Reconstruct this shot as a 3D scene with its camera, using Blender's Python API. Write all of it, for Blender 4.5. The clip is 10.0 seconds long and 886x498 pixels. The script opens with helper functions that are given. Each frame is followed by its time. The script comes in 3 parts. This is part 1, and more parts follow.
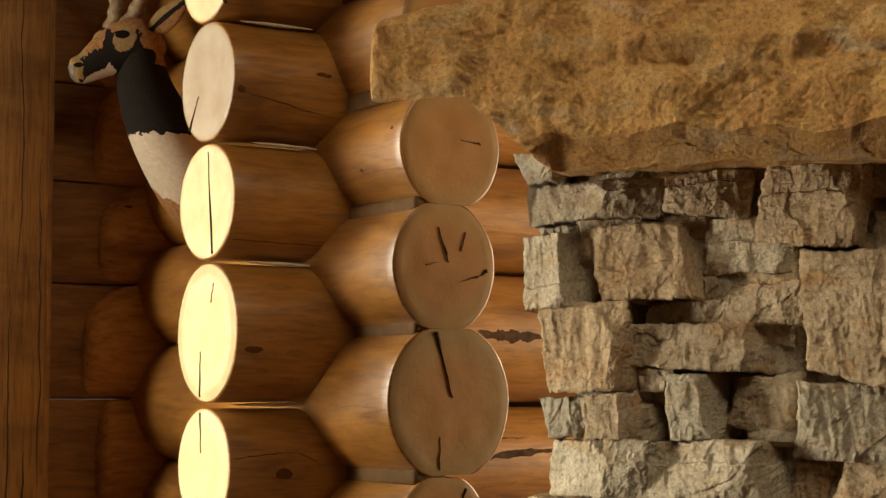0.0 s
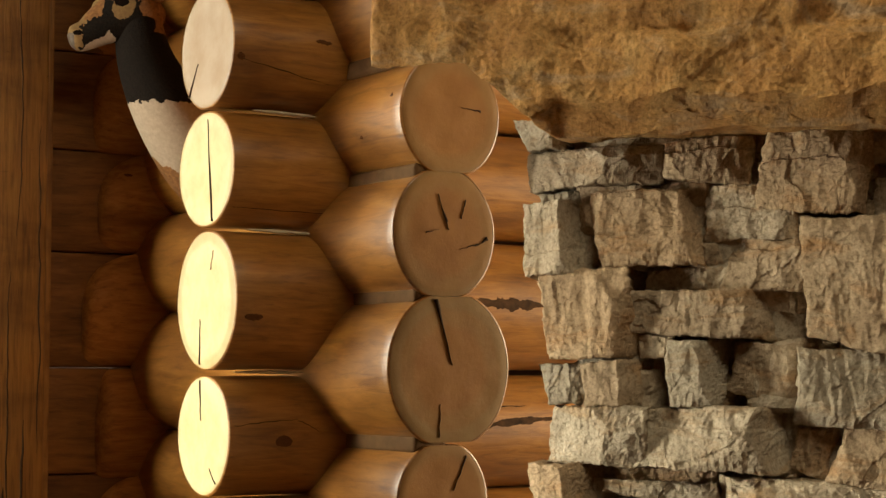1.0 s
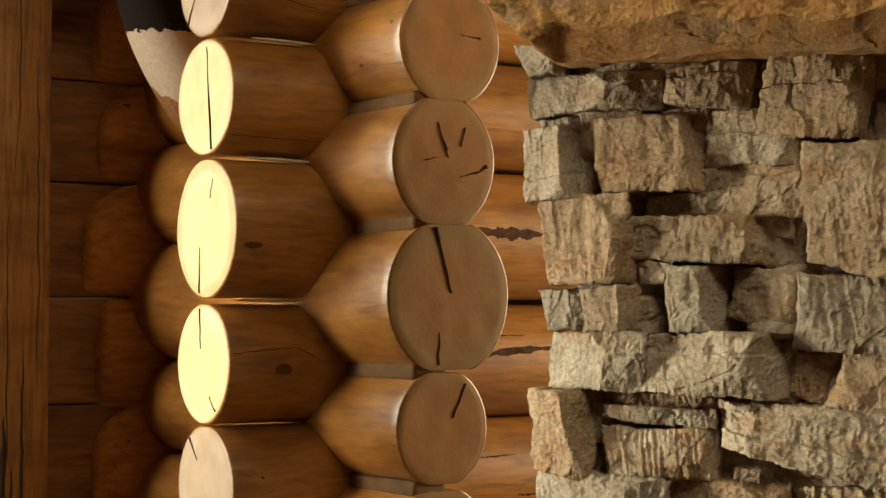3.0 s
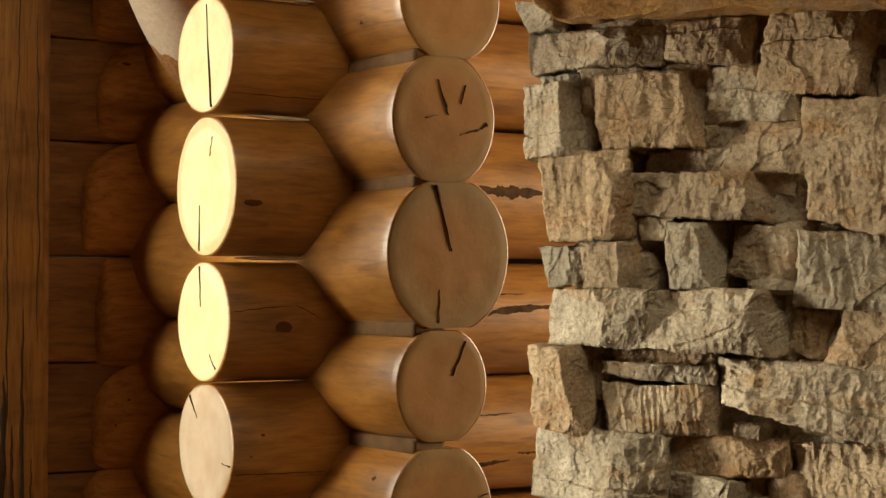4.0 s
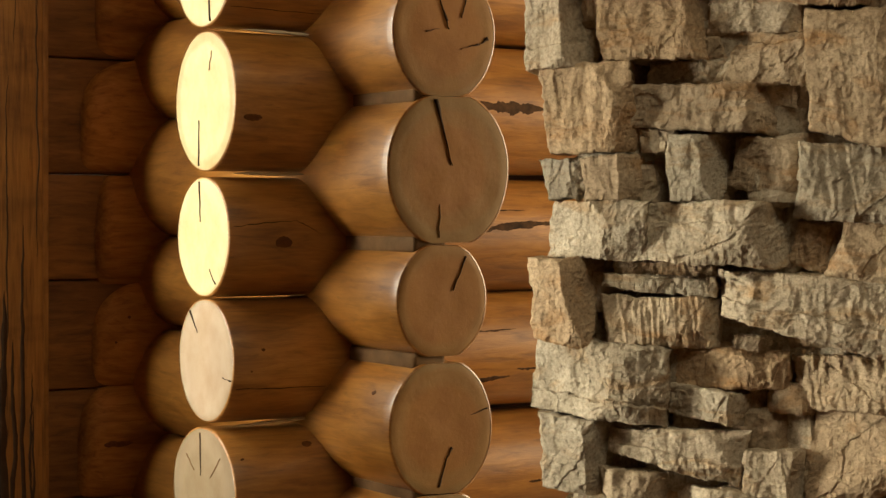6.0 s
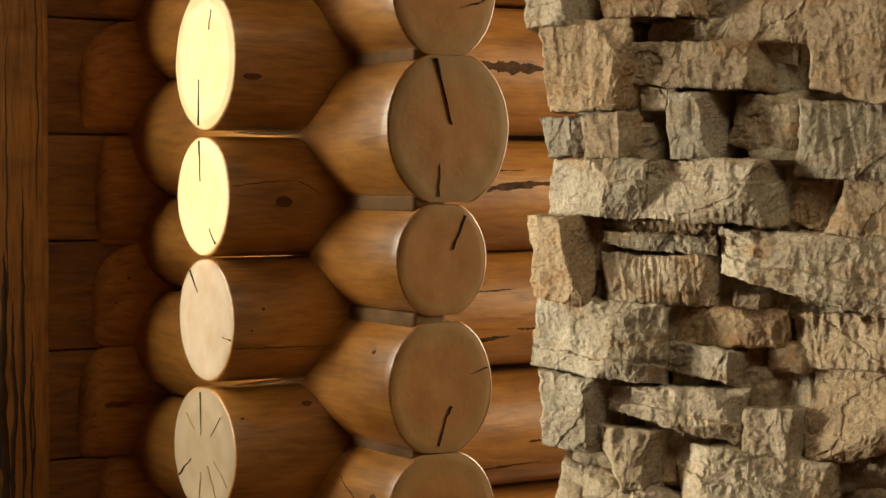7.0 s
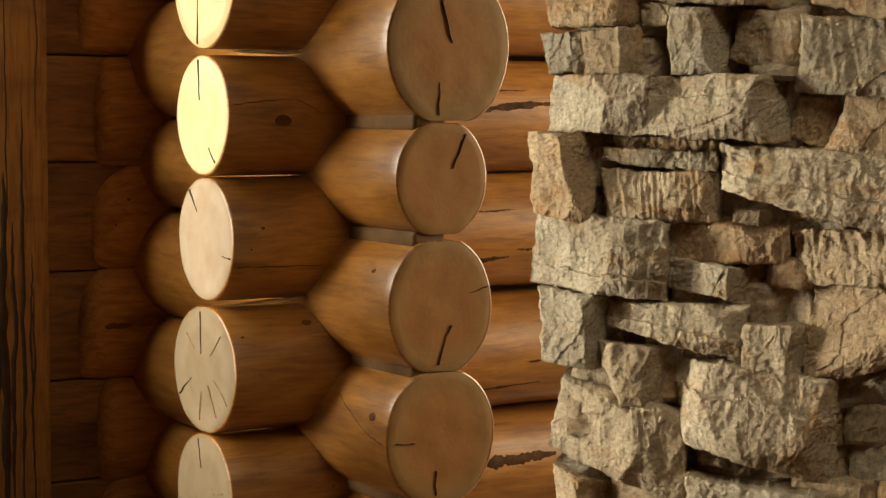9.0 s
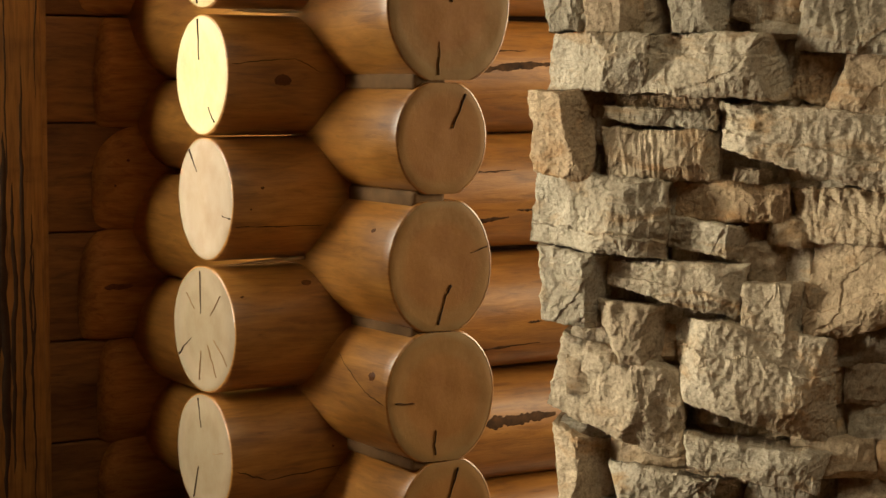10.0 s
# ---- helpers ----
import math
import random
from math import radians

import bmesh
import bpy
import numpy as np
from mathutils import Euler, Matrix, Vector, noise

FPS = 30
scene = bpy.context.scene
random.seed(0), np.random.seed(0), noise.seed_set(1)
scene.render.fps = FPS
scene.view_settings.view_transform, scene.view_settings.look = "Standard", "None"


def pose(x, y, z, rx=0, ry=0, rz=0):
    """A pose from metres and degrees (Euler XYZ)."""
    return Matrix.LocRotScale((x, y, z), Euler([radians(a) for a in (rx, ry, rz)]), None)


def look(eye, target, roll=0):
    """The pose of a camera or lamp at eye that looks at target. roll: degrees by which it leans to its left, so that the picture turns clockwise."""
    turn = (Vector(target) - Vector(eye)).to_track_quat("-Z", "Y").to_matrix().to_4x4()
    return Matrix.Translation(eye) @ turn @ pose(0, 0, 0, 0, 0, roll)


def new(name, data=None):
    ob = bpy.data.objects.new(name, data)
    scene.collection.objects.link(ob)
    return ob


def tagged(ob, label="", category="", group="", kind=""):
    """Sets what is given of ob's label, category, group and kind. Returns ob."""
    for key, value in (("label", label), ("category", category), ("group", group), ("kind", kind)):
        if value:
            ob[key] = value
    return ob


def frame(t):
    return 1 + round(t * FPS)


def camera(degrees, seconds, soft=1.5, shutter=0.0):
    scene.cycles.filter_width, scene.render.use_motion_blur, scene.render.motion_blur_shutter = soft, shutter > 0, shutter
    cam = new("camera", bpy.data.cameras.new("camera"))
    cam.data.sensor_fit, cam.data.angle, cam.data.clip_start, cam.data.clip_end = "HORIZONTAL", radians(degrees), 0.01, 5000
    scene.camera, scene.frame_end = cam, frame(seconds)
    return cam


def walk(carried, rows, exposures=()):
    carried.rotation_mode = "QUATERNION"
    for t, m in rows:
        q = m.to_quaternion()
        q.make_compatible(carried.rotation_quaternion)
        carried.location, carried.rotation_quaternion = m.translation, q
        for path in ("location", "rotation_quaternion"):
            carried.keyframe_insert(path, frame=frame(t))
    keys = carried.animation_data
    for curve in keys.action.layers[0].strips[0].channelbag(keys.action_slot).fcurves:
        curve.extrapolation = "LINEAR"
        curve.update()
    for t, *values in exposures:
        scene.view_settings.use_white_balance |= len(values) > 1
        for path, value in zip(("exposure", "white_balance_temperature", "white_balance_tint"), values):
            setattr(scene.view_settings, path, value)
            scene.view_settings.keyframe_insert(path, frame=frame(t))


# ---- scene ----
# camera: a tripod head that tilts down while it sinks a little
cam = camera(26.73, 10.0, soft=1.4)
PATH = [
    (0.0, 0.0000, 0.0000, 1.6000, 94.700, 0.000, -0.000),
    (0.5, -0.0003, 0.0026, 1.5917, 94.392, -0.035, -0.008),
    (1.0, -0.0006, 0.0051, 1.5832, 93.905, -0.054, -0.013),
    (1.5, -0.0008, 0.0074, 1.5747, 93.333, -0.068, -0.025),
    (2.0, -0.0010, 0.0097, 1.5661, 92.890, -0.086, -0.028),
    (3.5, -0.0013, 0.0158, 1.5398, 91.621, -0.121, -0.033),
    (4.0, -0.0014, 0.0176, 1.5309, 91.026, -0.151, -0.033),
    (4.5, -0.0014, 0.0193, 1.5219, 90.445, -0.159, -0.030),
    (5.0, -0.0014, 0.0208, 1.5128, 89.911, -0.163, -0.031),
    (5.5, -0.0013, 0.0223, 1.5036, 89.378, -0.178, -0.030),
    (7.0, -0.0009, 0.0260, 1.4756, 87.817, -0.212, -0.024),
    (7.5, -0.0007, 0.0270, 1.4660, 87.341, -0.231, -0.025),
    (8.0, -0.0005, 0.0278, 1.4564, 86.860, -0.245, -0.021),
    (8.5, -0.0002, 0.0286, 1.4468, 86.358, -0.258, -0.019),
    (9.0, 0.0001, 0.0293, 1.4370, 85.785, -0.284, -0.016),
    (9.5, 0.0004, 0.0298, 1.4271, 85.260, -0.315, -0.011),
    (10.0, 0.0008, 0.0302, 1.4172, 84.785, -0.343, -0.011),
]
walk(cam, [(t, pose(x, y, z, rx, ry, rz)) for t, x, y, z, rx, ry, rz in PATH])

# ---- plan: two log walls crossing, a third behind, a corner fireplace at 45 degrees ----
TURN = radians(57.5)
AX = Vector((math.sin(TURN), math.cos(TURN), 0))       # along the front wall, away to the right
BX = Vector((-math.cos(TURN), math.sin(TURN), 0))      # along the cross wall, away to the left
A_END = Vector((-0.635, 5.0, 0))
CROSS = Vector((-0.26, 5.24, 0))
B_END = Vector((0.014, 4.81, 0))
NOOK = 1.10
C_CROSS = CROSS + BX * NOOK
FX = (AX - BX).normalized()                            # along the fireplace face
FN = Vector((FX.y, -FX.x, 0))                          # out of the fireplace face
F_ORIGIN = Vector((0.209, 4.154, 0))


def basis(origin, x, y):
    z = Vector((0, 0, 1))
    m = Matrix((x, y, z)).transposed().to_4x4()
    m.translation = origin
    return m


# ---- light ----
world = bpy.data.worlds.new("world")
scene.world = world
world.use_nodes = True
sky = world.node_tree.nodes.new("ShaderNodeTexSky")
sky.sky_type, sky.sun_disc, sky.sun_elevation, sky.sun_rotation = "NISHITA", False, radians(35), radians(300)
world.node_tree.links.new(sky.outputs[0], world.node_tree.nodes["Background"].inputs[0])
world.node_tree.nodes["Background"].inputs[1].default_value = 0.08


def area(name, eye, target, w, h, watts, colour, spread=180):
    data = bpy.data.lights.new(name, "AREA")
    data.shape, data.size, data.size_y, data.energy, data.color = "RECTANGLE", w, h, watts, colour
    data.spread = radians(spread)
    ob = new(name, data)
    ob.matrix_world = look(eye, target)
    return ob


# daylight of the side window; the west, roof and east lamps are added fill, unseen
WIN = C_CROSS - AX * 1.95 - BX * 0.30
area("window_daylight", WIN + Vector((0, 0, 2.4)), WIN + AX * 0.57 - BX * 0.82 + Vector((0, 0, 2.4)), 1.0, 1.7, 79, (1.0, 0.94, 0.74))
area("west_added_fill", (-3.28, 3.7, 1.25), (0.4, 4.2, 0.9), 0.6, 1.3, 33, (1.0, 0.90, 0.67), 64)
area("roof_added_fill", (0.9, 1.9, 4.45), (0.9, 1.9, 0), 1.5, 1.5, 65, (1.0, 0.86, 0.58))
area("east_added_fill", (3.85, 5.7, 1.9), (0.6, 5.6, 1.0), 1.2, 2.0, 190, (1.0, 0.82, 0.52))

# ---- materials ----
def material(name, rough=0.6, spec=0.4):
    m = bpy.data.materials.new(name)
    m.use_nodes = True
    b = m.node_tree.nodes["Principled BSDF"]
    b.inputs["Roughness"].default_value = rough
    b.inputs["Specular IOR Level"].default_value = spec
    return m, m.node_tree.nodes, m.node_tree.links, b


def noise_tex(n, l, vec, scale, detail=6, rough=0.6, distort=0.0):
    t = n.new("ShaderNodeTexNoise")
    t.inputs["Scale"].default_value, t.inputs["Detail"].default_value = scale, detail
    t.inputs["Roughness"].default_value, t.inputs["Distortion"].default_value = rough, distort
    l.new(vec, t.inputs["Vector"])
    return t.outputs["Fac"]


def ramp(n, l, fac, stops):
    r = n.new("ShaderNodeValToRGB")
    while len(r.color_ramp.elements) < len(stops):
        r.color_ramp.elements.new(0.5)
    for e, (p, c) in zip(r.color_ramp.elements, stops):
        e.position, e.color = p, (*c, 1) if len(c) == 3 else c
    l.new(fac, r.inputs[0])
    return r.outputs[0]


def mix(n, l, a, b, fac, kind="MIX"):
    m = n.new("ShaderNodeMix")
    m.data_type, m.blend_type = "RGBA", kind
    for sock, v in ((m.inputs[6], a), (m.inputs[7], b), (m.inputs[0], fac)):
        if isinstance(v, (float, int)):
            sock.default_value = v
        elif isinstance(v, tuple):
            sock.default_value = (*v, 1)
        else:
            l.new(v, sock)
    return m.outputs[2]


def math_node(n, l, op, a, b=0.0, c=0.0):
    m = n.new("ShaderNodeMath")
    m.operation = op
    for sock, v in zip(m.inputs, (a, b, c)):
        if isinstance(v, (float, int)):
            sock.default_value = v
        else:
            l.new(v, sock)
    return m.outputs[0]


def bump(n, l, b, height, strength, dist=0.01):
    k = n.new("ShaderNodeBump")
    k.inputs["Strength"].default_value, k.inputs["Distance"].default_value = strength, dist
    l.new(height, k.inputs["Height"])
    l.new(k.outputs[0], b.inputs["Normal"])


def random_of(n):
    return n.new("ShaderNodeObjectInfo").outputs["Random"]


def shifted(n, l, scale):
    """Object coordinates, shifted by a random amount for each object."""
    c, mp, cb = n.new("ShaderNodeTexCoord"), n.new("ShaderNodeMapping"), n.new("ShaderNodeCombineXYZ")
    mp.inputs["Scale"].default_value = scale
    l.new(c.outputs["Object"], mp.inputs[0])
    k = math_node(n, l, "MULTIPLY", random_of(n), 37.0)
    for s in cb.inputs:
        l.new(k, s)
    l.new(cb.outputs[0], mp.inputs["Location"])
    return mp.outputs[0]


def wood(name, dark, mid, light, rough=0.42, along=(1.2, 9, 9), coat=0.0):
    m, n, l, b = material(name, rough, 0.35)
    v = shifted(n, l, along)
    grain = noise_tex(n, l, v, 6.0, 8, 0.65, 0.6)
    blot = noise_tex(n, l, shifted(n, l, (0.9, 2.2, 2.2)), 2.6, 4, 0.55, 0.3)
    col = ramp(n, l, grain, [(0.28, dark), (0.5, mid), (0.74, light)])
    tone = ramp(n, l, blot, [(0.3, (0.52, 0.44, 0.36)), (0.52, (1, 1, 1)), (0.75, (1.15, 1.1, 1.02))])
    col = mix(n, l, col, tone, 1.0, "MULTIPLY")
    fleck = noise_tex(n, l, shifted(n, l, (3, 26, 26)), 7.0, 3, 0.5)
    flecks = ramp(n, l, fleck, [(0.66, (0, 0, 0)), (0.72, (1, 1, 1))])
    col = mix(n, l, col, (dark[0] * 0.45, dark[1] * 0.4, dark[2] * 0.35), math_node(n, l, "MULTIPLY", flecks, 0.35))
    l.new(col, b.inputs["Base Color"])
    l.new(ramp(n, l, blot, [(0.3, (rough + 0.12,) * 3), (0.7, (rough - 0.08,) * 3)]), b.inputs["Roughness"])
    b.inputs["Coat Weight"].default_value, b.inputs["Coat Roughness"].default_value = coat, 0.30
    bump(n, l, b, grain, 0.3, 0.006)
    return m


LOG_WOOD = wood("varnished_log", (0.19, 0.072, 0.013), (0.365, 0.156, 0.028), (0.49, 0.235, 0.052), coat=1.0)
POST_WOOD = wood("dark_timber", (0.11, 0.045, 0.011), (0.255, 0.12, 0.029), (0.34, 0.17, 0.045), 0.5, (14, 14, 0.9))
DULL_WOOD = wood("dull_log", (0.22, 0.086, 0.015), (0.38, 0.165, 0.031), (0.48, 0.235, 0.055), 0.62)
# darker than the logs: the recess shade beside the post is in this colour
FLAT_WOOD_SHADED = wood("hewn_flat_shaded", (0.105, 0.043, 0.009), (0.20, 0.085, 0.018), (0.27, 0.125, 0.03), 0.6)
FLOOR_WOOD = wood("floor_board", (0.09, 0.045, 0.02), (0.15, 0.08, 0.035), (0.20, 0.11, 0.05), 0.4)
ROOM_WOOD = wood("room_boards", (0.12, 0.06, 0.025), (0.20, 0.10, 0.04), (0.26, 0.14, 0.06), 0.55)


def end_grain(name, heart, sap, rim):
    m, n, l, b = material(name, 0.6, 0.25)
    c = n.new("ShaderNodeTexCoord")
    sep = n.new("ShaderNodeSeparateXYZ")
    l.new(c.outputs["Object"], sep.inputs[0])
    y, z = sep.outputs[1], sep.outputs[2]
    rad = math_node(n, l, "SQRT", math_node(n, l, "ADD", math_node(n, l, "MULTIPLY", y, y), math_node(n, l, "MULTIPLY", z, z)))
    wob = noise_tex(n, l, shifted(n, l, (1, 1, 1)), 9.0, 4, 0.5)
    r2 = math_node(n, l, "ADD", rad, math_node(n, l, "MULTIPLY", wob, 0.035))
    col = ramp(n, l, r2, [(0.0, heart), (0.118, heart), (0.142, sap), (0.165, sap), (0.18, rim)])
    rings = math_node(n, l, "SINE", math_node(n, l, "MULTIPLY", r2, 900.0))
    fine = noise_tex(n, l, shifted(n, l, (1, 1, 1)), 60.0, 6, 0.7)
    blot = noise_tex(n, l, shifted(n, l, (1, 1, 1)), 14.0, 5, 0.6)
    col = mix(n, l, col, ramp(n, l, blot, [(0.3, (0.86, 0.8, 0.74)), (0.6, (1, 1, 1))]), 1.0, "MULTIPLY")
    k = math_node(n, l, "ADD", math_node(n, l, "MULTIPLY", rings, 0.03), math_node(n, l, "MULTIPLY", fine, 0.25))
    col = mix(n, l, col, (0.3, 0.15, 0.05), math_node(n, l, "MULTIPLY", k, 0.55))
    l.new(col, b.inputs["Base Color"])
    bump(n, l, b, fine, 0.25, 0.004)
    return m


# lower ends go darker: window falloff put into the tone, beside log tints
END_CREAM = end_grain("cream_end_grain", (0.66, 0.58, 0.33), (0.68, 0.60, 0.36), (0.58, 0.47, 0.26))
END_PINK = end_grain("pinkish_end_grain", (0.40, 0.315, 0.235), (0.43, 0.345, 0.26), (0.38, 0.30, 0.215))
END_BEIGE_DIM = end_grain("dimmed_beige_end_grain", (0.26, 0.205, 0.135), (0.30, 0.235, 0.16), (0.28, 0.22, 0.15))
END_TAN = end_grain("tan_end_grain", (0.31, 0.138, 0.034), (0.29, 0.150, 0.046), (0.27, 0.160, 0.060))


def plain(name, colour, rough=0.8, speck=0.3, scale=60.0, strength=0.3):
    m, n, l, b = material(name, rough, 0.2)
    f = noise_tex(n, l, shifted(n, l, (1, 1, 1)), scale, 5, 0.6)
    lo, hi = tuple(c * (1 - speck) for c in colour), tuple(min(1, c * (1 + speck)) for c in colour)
    l.new(ramp(n, l, f, [(0.3, lo), (0.7, hi)]), b.inputs["Base Color"])
    bump(n, l, b, f, strength, 0.004)
    return m


FINE_CRACK = plain("crack_brown", (0.22, 0.13, 0.065))
CRACK = plain("crack_dark", (0.04, 0.02, 0.009))
BARK = plain("bark_dark", (0.065, 0.03, 0.011), 0.8, 0.6, 30.0, 0.6)
KNOT = plain("knot_brown", (0.12, 0.045, 0.014), 0.5)
# core colour kept near black to stand for shadow between the stones
MORTAR_SHADED = plain("mortar_shaded", (0.075, 0.06, 0.04), 0.95, 0.4, 45.0, 0.8)


STRIP = plain("filler_strip", (0.16, 0.088, 0.038), 0.8, 0.25, 20.0, 0.15)
FUR_DARK = plain("dark_fur", (0.009, 0.0055, 0.0035), 0.95, 0.5, 120.0, 0.6)
FUR_WHITE = plain("white_fur", (0.44, 0.34, 0.25), 0.9, 0.12, 90.0, 0.5)
FUR_TAN = plain("tan_fur", (0.24, 0.11, 0.04), 0.9, 0.35, 90.0, 0.5)
FUR_CREAM = plain("cream_fur", (0.22, 0.13, 0.052), 0.9, 0.2, 90.0, 0.4)
NOSE = plain("nose_grey", (0.10, 0.07, 0.05), 0.4, 0.3, 60.0, 0.3)
EYE_DARK = plain("glass_eye", (0.008, 0.005, 0.004), 0.12, 0.1, 10.0, 0.0)
HORN = plain("horn", (0.20, 0.13, 0.07), 0.5, 0.5, 40.0, 0.5)


def stone_material(name, tones, rust, rough=0.85, band=1.0, relief=0.6):
    m, n, l, b = material(name, rough, 0.25)
    v = shifted(n, l, (1, 1, 1))
    big = noise_tex(n, l, v, 7.0, 5, 0.6, 0.6)
    col = ramp(n, l, big, [(0.3, tones[0]), (0.5, tones[1]), (0.7, tones[2])])
    stain = noise_tex(n, l, shifted(n, l, (1.0, 1.0, 2.2)), 5.0, 6, 0.65, 1.0)
    col = mix(n, l, col, rust, ramp(n, l, stain, [(0.52, (0, 0, 0)), (0.68, (0.8,) * 3)]))
    tint = ramp(n, l, random_of(n), [(0.0, (0.80, 0.78, 0.74)), (0.3, (1.06, 1.02, 0.95)), (0.55, (1.04, 0.84, 0.64)), (0.75, (0.92, 0.84, 0.75)), (1.0, (1.28, 1.22, 1.13))])
    col = mix(n, l, col, tint, 1.0, "MULTIPLY")
    fine = noise_tex(n, l, v, 100.0, 8, 0.8)
    col = mix(n, l, col, ramp(n, l, fine, [(0.36, (0.56, 0.53, 0.49)), (0.50, (1, 1, 1)), (0.64, (1.26, 1.26, 1.24))]), 1.0, "MULTIPLY")
    l.new(col, b.inputs["Base Color"])
    # fine fibres running down the split face, coarse grit and a few chips
    strata = noise_tex(n, l, shifted(n, l, (5.0, 5.0, 1.1)), 22.0 * band, 8, 0.72)
    chips = noise_tex(n, l, v, 70.0, 8, 0.75)
    h = math_node(n, l, "ADD", math_node(n, l, "MULTIPLY", fine, 0.5), math_node(n, l, "ADD", math_node(n, l, "MULTIPLY", strata, 0.7), math_node(n, l, "MULTIPLY", chips, 0.4)))
    bump(n, l, b, h, relief, 0.016)
    return m


STONE = stone_material("ledge_stone", ((0.33, 0.285, 0.225), (0.44, 0.395, 0.325), (0.54, 0.50, 0.425)), (0.38, 0.25, 0.13))
MANTEL = stone_material("mantel_sandstone", ((0.50, 0.27, 0.10), (0.62, 0.36, 0.135), (0.66, 0.45, 0.21)), (0.50, 0.38, 0.26))


# ---- building helpers ----
def finish(bm, name, mats, parent=None, smooth=True):
    bmesh.ops.recalc_face_normals(bm, faces=bm.faces)
    me = bpy.data.meshes.new(name)
    bm.to_mesh(me)
    bm.free()
    for m in mats if isinstance(mats, (list, tuple)) else [mats]:
        me.materials.append(m)
    if smooth:
        me.shade_smooth()
    ob = new(name, me)
    if parent:
        ob.parent = parent
    return ob


def part(name, bm, mat, parent, label="", smooth=True):
    ob = finish(bm, name, mat, parent, smooth)
    return tagged(ob, label) if label else ob


def empty(name, m, label, category, kind="", group=""):
    ob = new(name)
    ob.empty_display_size = 0.1
    ob.matrix_world = m
    return tagged(ob, label, category, group, kind)


def block(lo, hi, bevel=0.0, segments=2):
    bm = bmesh.new()
    bmesh.ops.create_cube(bm, size=1)
    for v in bm.verts:
        v.co = Vector([l + (c + 0.5) * (h - l) for c, l, h in zip(v.co, lo, hi)])
    if bevel:
        bmesh.ops.bevel(bm, geom=bm.edges[:], offset=bevel, segments=segments, affect="EDGES", profile=0.6)
    return bm


def grid_faces(bm, rows, closed=False):
    for p, q in zip(rows, rows[1:]):
        k = len(p)
        for i in range(k if closed else k - 1):
            bm.faces.new((p[i], p[(i + 1) % k], q[(i + 1) % k], q[i]))


# ---- logs ----
def log_shape(rh, rz, x, a, seed, flat=None, seat=9.0):
    """A point of a peeled log's skin; a = angle from the horizontal; scribed flat above and below at the seat's height."""
    c, s = math.cos(a), math.sin(a)
    w = noise.noise(Vector((x * 1.3 + seed * 5.1, c * 0.8, s * 0.8)))
    w2 = noise.noise(Vector((x * 5 + seed * 3.3, c * 2.2, s * 2.2)))
    k = 1 + 0.025 * w + 0.008 * w2
    y, z = rh * k * c, rz * k * s
    z = max(-seat * k, min(seat * k, z))
    if flat is not None:
        # axed round and thinner towards the post, most on top
        t = min(1, max(0, (x - flat[0]) / flat[1]))
        k = 1 - math.sqrt(1 - t * t)
        y, z = y * (1 - 0.36 * k), z * (1 - 0.85 * k if z > 0 else 1 - 0.06 * k)
    return Vector((x, y, z))


def log(wall, z, length, rh, rz, seed, end_mat=None, off=0.0, flat=None, seat=9.0):
    """A log that starts at the wall's origin, end face first, along the wall's x axis."""
    bm = bmesh.new()
    turns = 72
    xs = [0.0, 0.001, 0.003, 0.006] + [0.006 + (length - 0.006) * i / 60 for i in range(1, 61)]
    rows = []
    for x in xs:
        e = 0.006 * (1 - math.sqrt(max(0, 1 - (1 - x / 0.006) ** 2))) if x < 0.006 else 0
        rows.append([bm.verts.new(log_shape(rh - e, rz - e, x, 2 * math.pi * i / turns, seed, flat, seat)) for i in range(turns)])
    grid_faces(bm, rows, True)
    bm.faces.new(rows[-1])
    body = part("log", bm, LOG_WOOD, wall)
    body.matrix_local = Matrix.Translation((0, off, z))
    if end_mat:
        bm = bmesh.new()
        rings = []
        for k in range(1, 15):
            ring = []
            for i in range(turns):
                p = log_shape(rh - 0.006, rz - 0.006, 0, 2 * math.pi * i / turns, seed, None, seat)
                p = p * (k / 14)
                p.x = -0.0015 + 0.002 * noise.noise(p * 14 + Vector((seed, 0, 0)))
                if k == 14:
                    p.x = 0.001
                ring.append(bm.verts.new(p))
            rings.append(ring)
        grid_faces(bm, rings, True)
        c = bm.verts.new((-0.0015, 0, 0))
        for i in range(turns):
            bm.faces.new((c, rings[0][i], rings[0][(i + 1) % turns]))
        part("end_face", bm, end_mat, body, "sawn end grain")
    return body


def end_crack(body, y0, z0, y1, z1, width, seed):
    """A drying crack in a log's end, from its wide mouth to its tip."""
    bm = bmesh.new()
    a, b = Vector((y0, z0)), Vector((y1, z1))
    side = Vector((-(b - a).y, (b - a).x)).normalized()
    rows = []
    for i in range(13):
        t = i / 12
        c = a.lerp(b, t) + side * 0.004 * noise.noise(Vector((seed * 7.7, t * 4, 0)))
        h = side * max(0.0003, width * 0.33 * (1 - t) ** 1.6 * (1 + 0.4 * noise.noise(Vector((seed, t * 9, 3)))))
        rows.append([bm.verts.new((x, *q)) for x, q in ((0.004, c - h), (-0.0045, c - h), (-0.0045, c + h), (0.004, c + h))])
    grid_faces(bm, rows, True)
    bm.faces.new(rows[0])
    bm.faces.new(rows[-1])
    return part("crack", bm, CRACK if width > 0.0032 else FINE_CRACK, body)


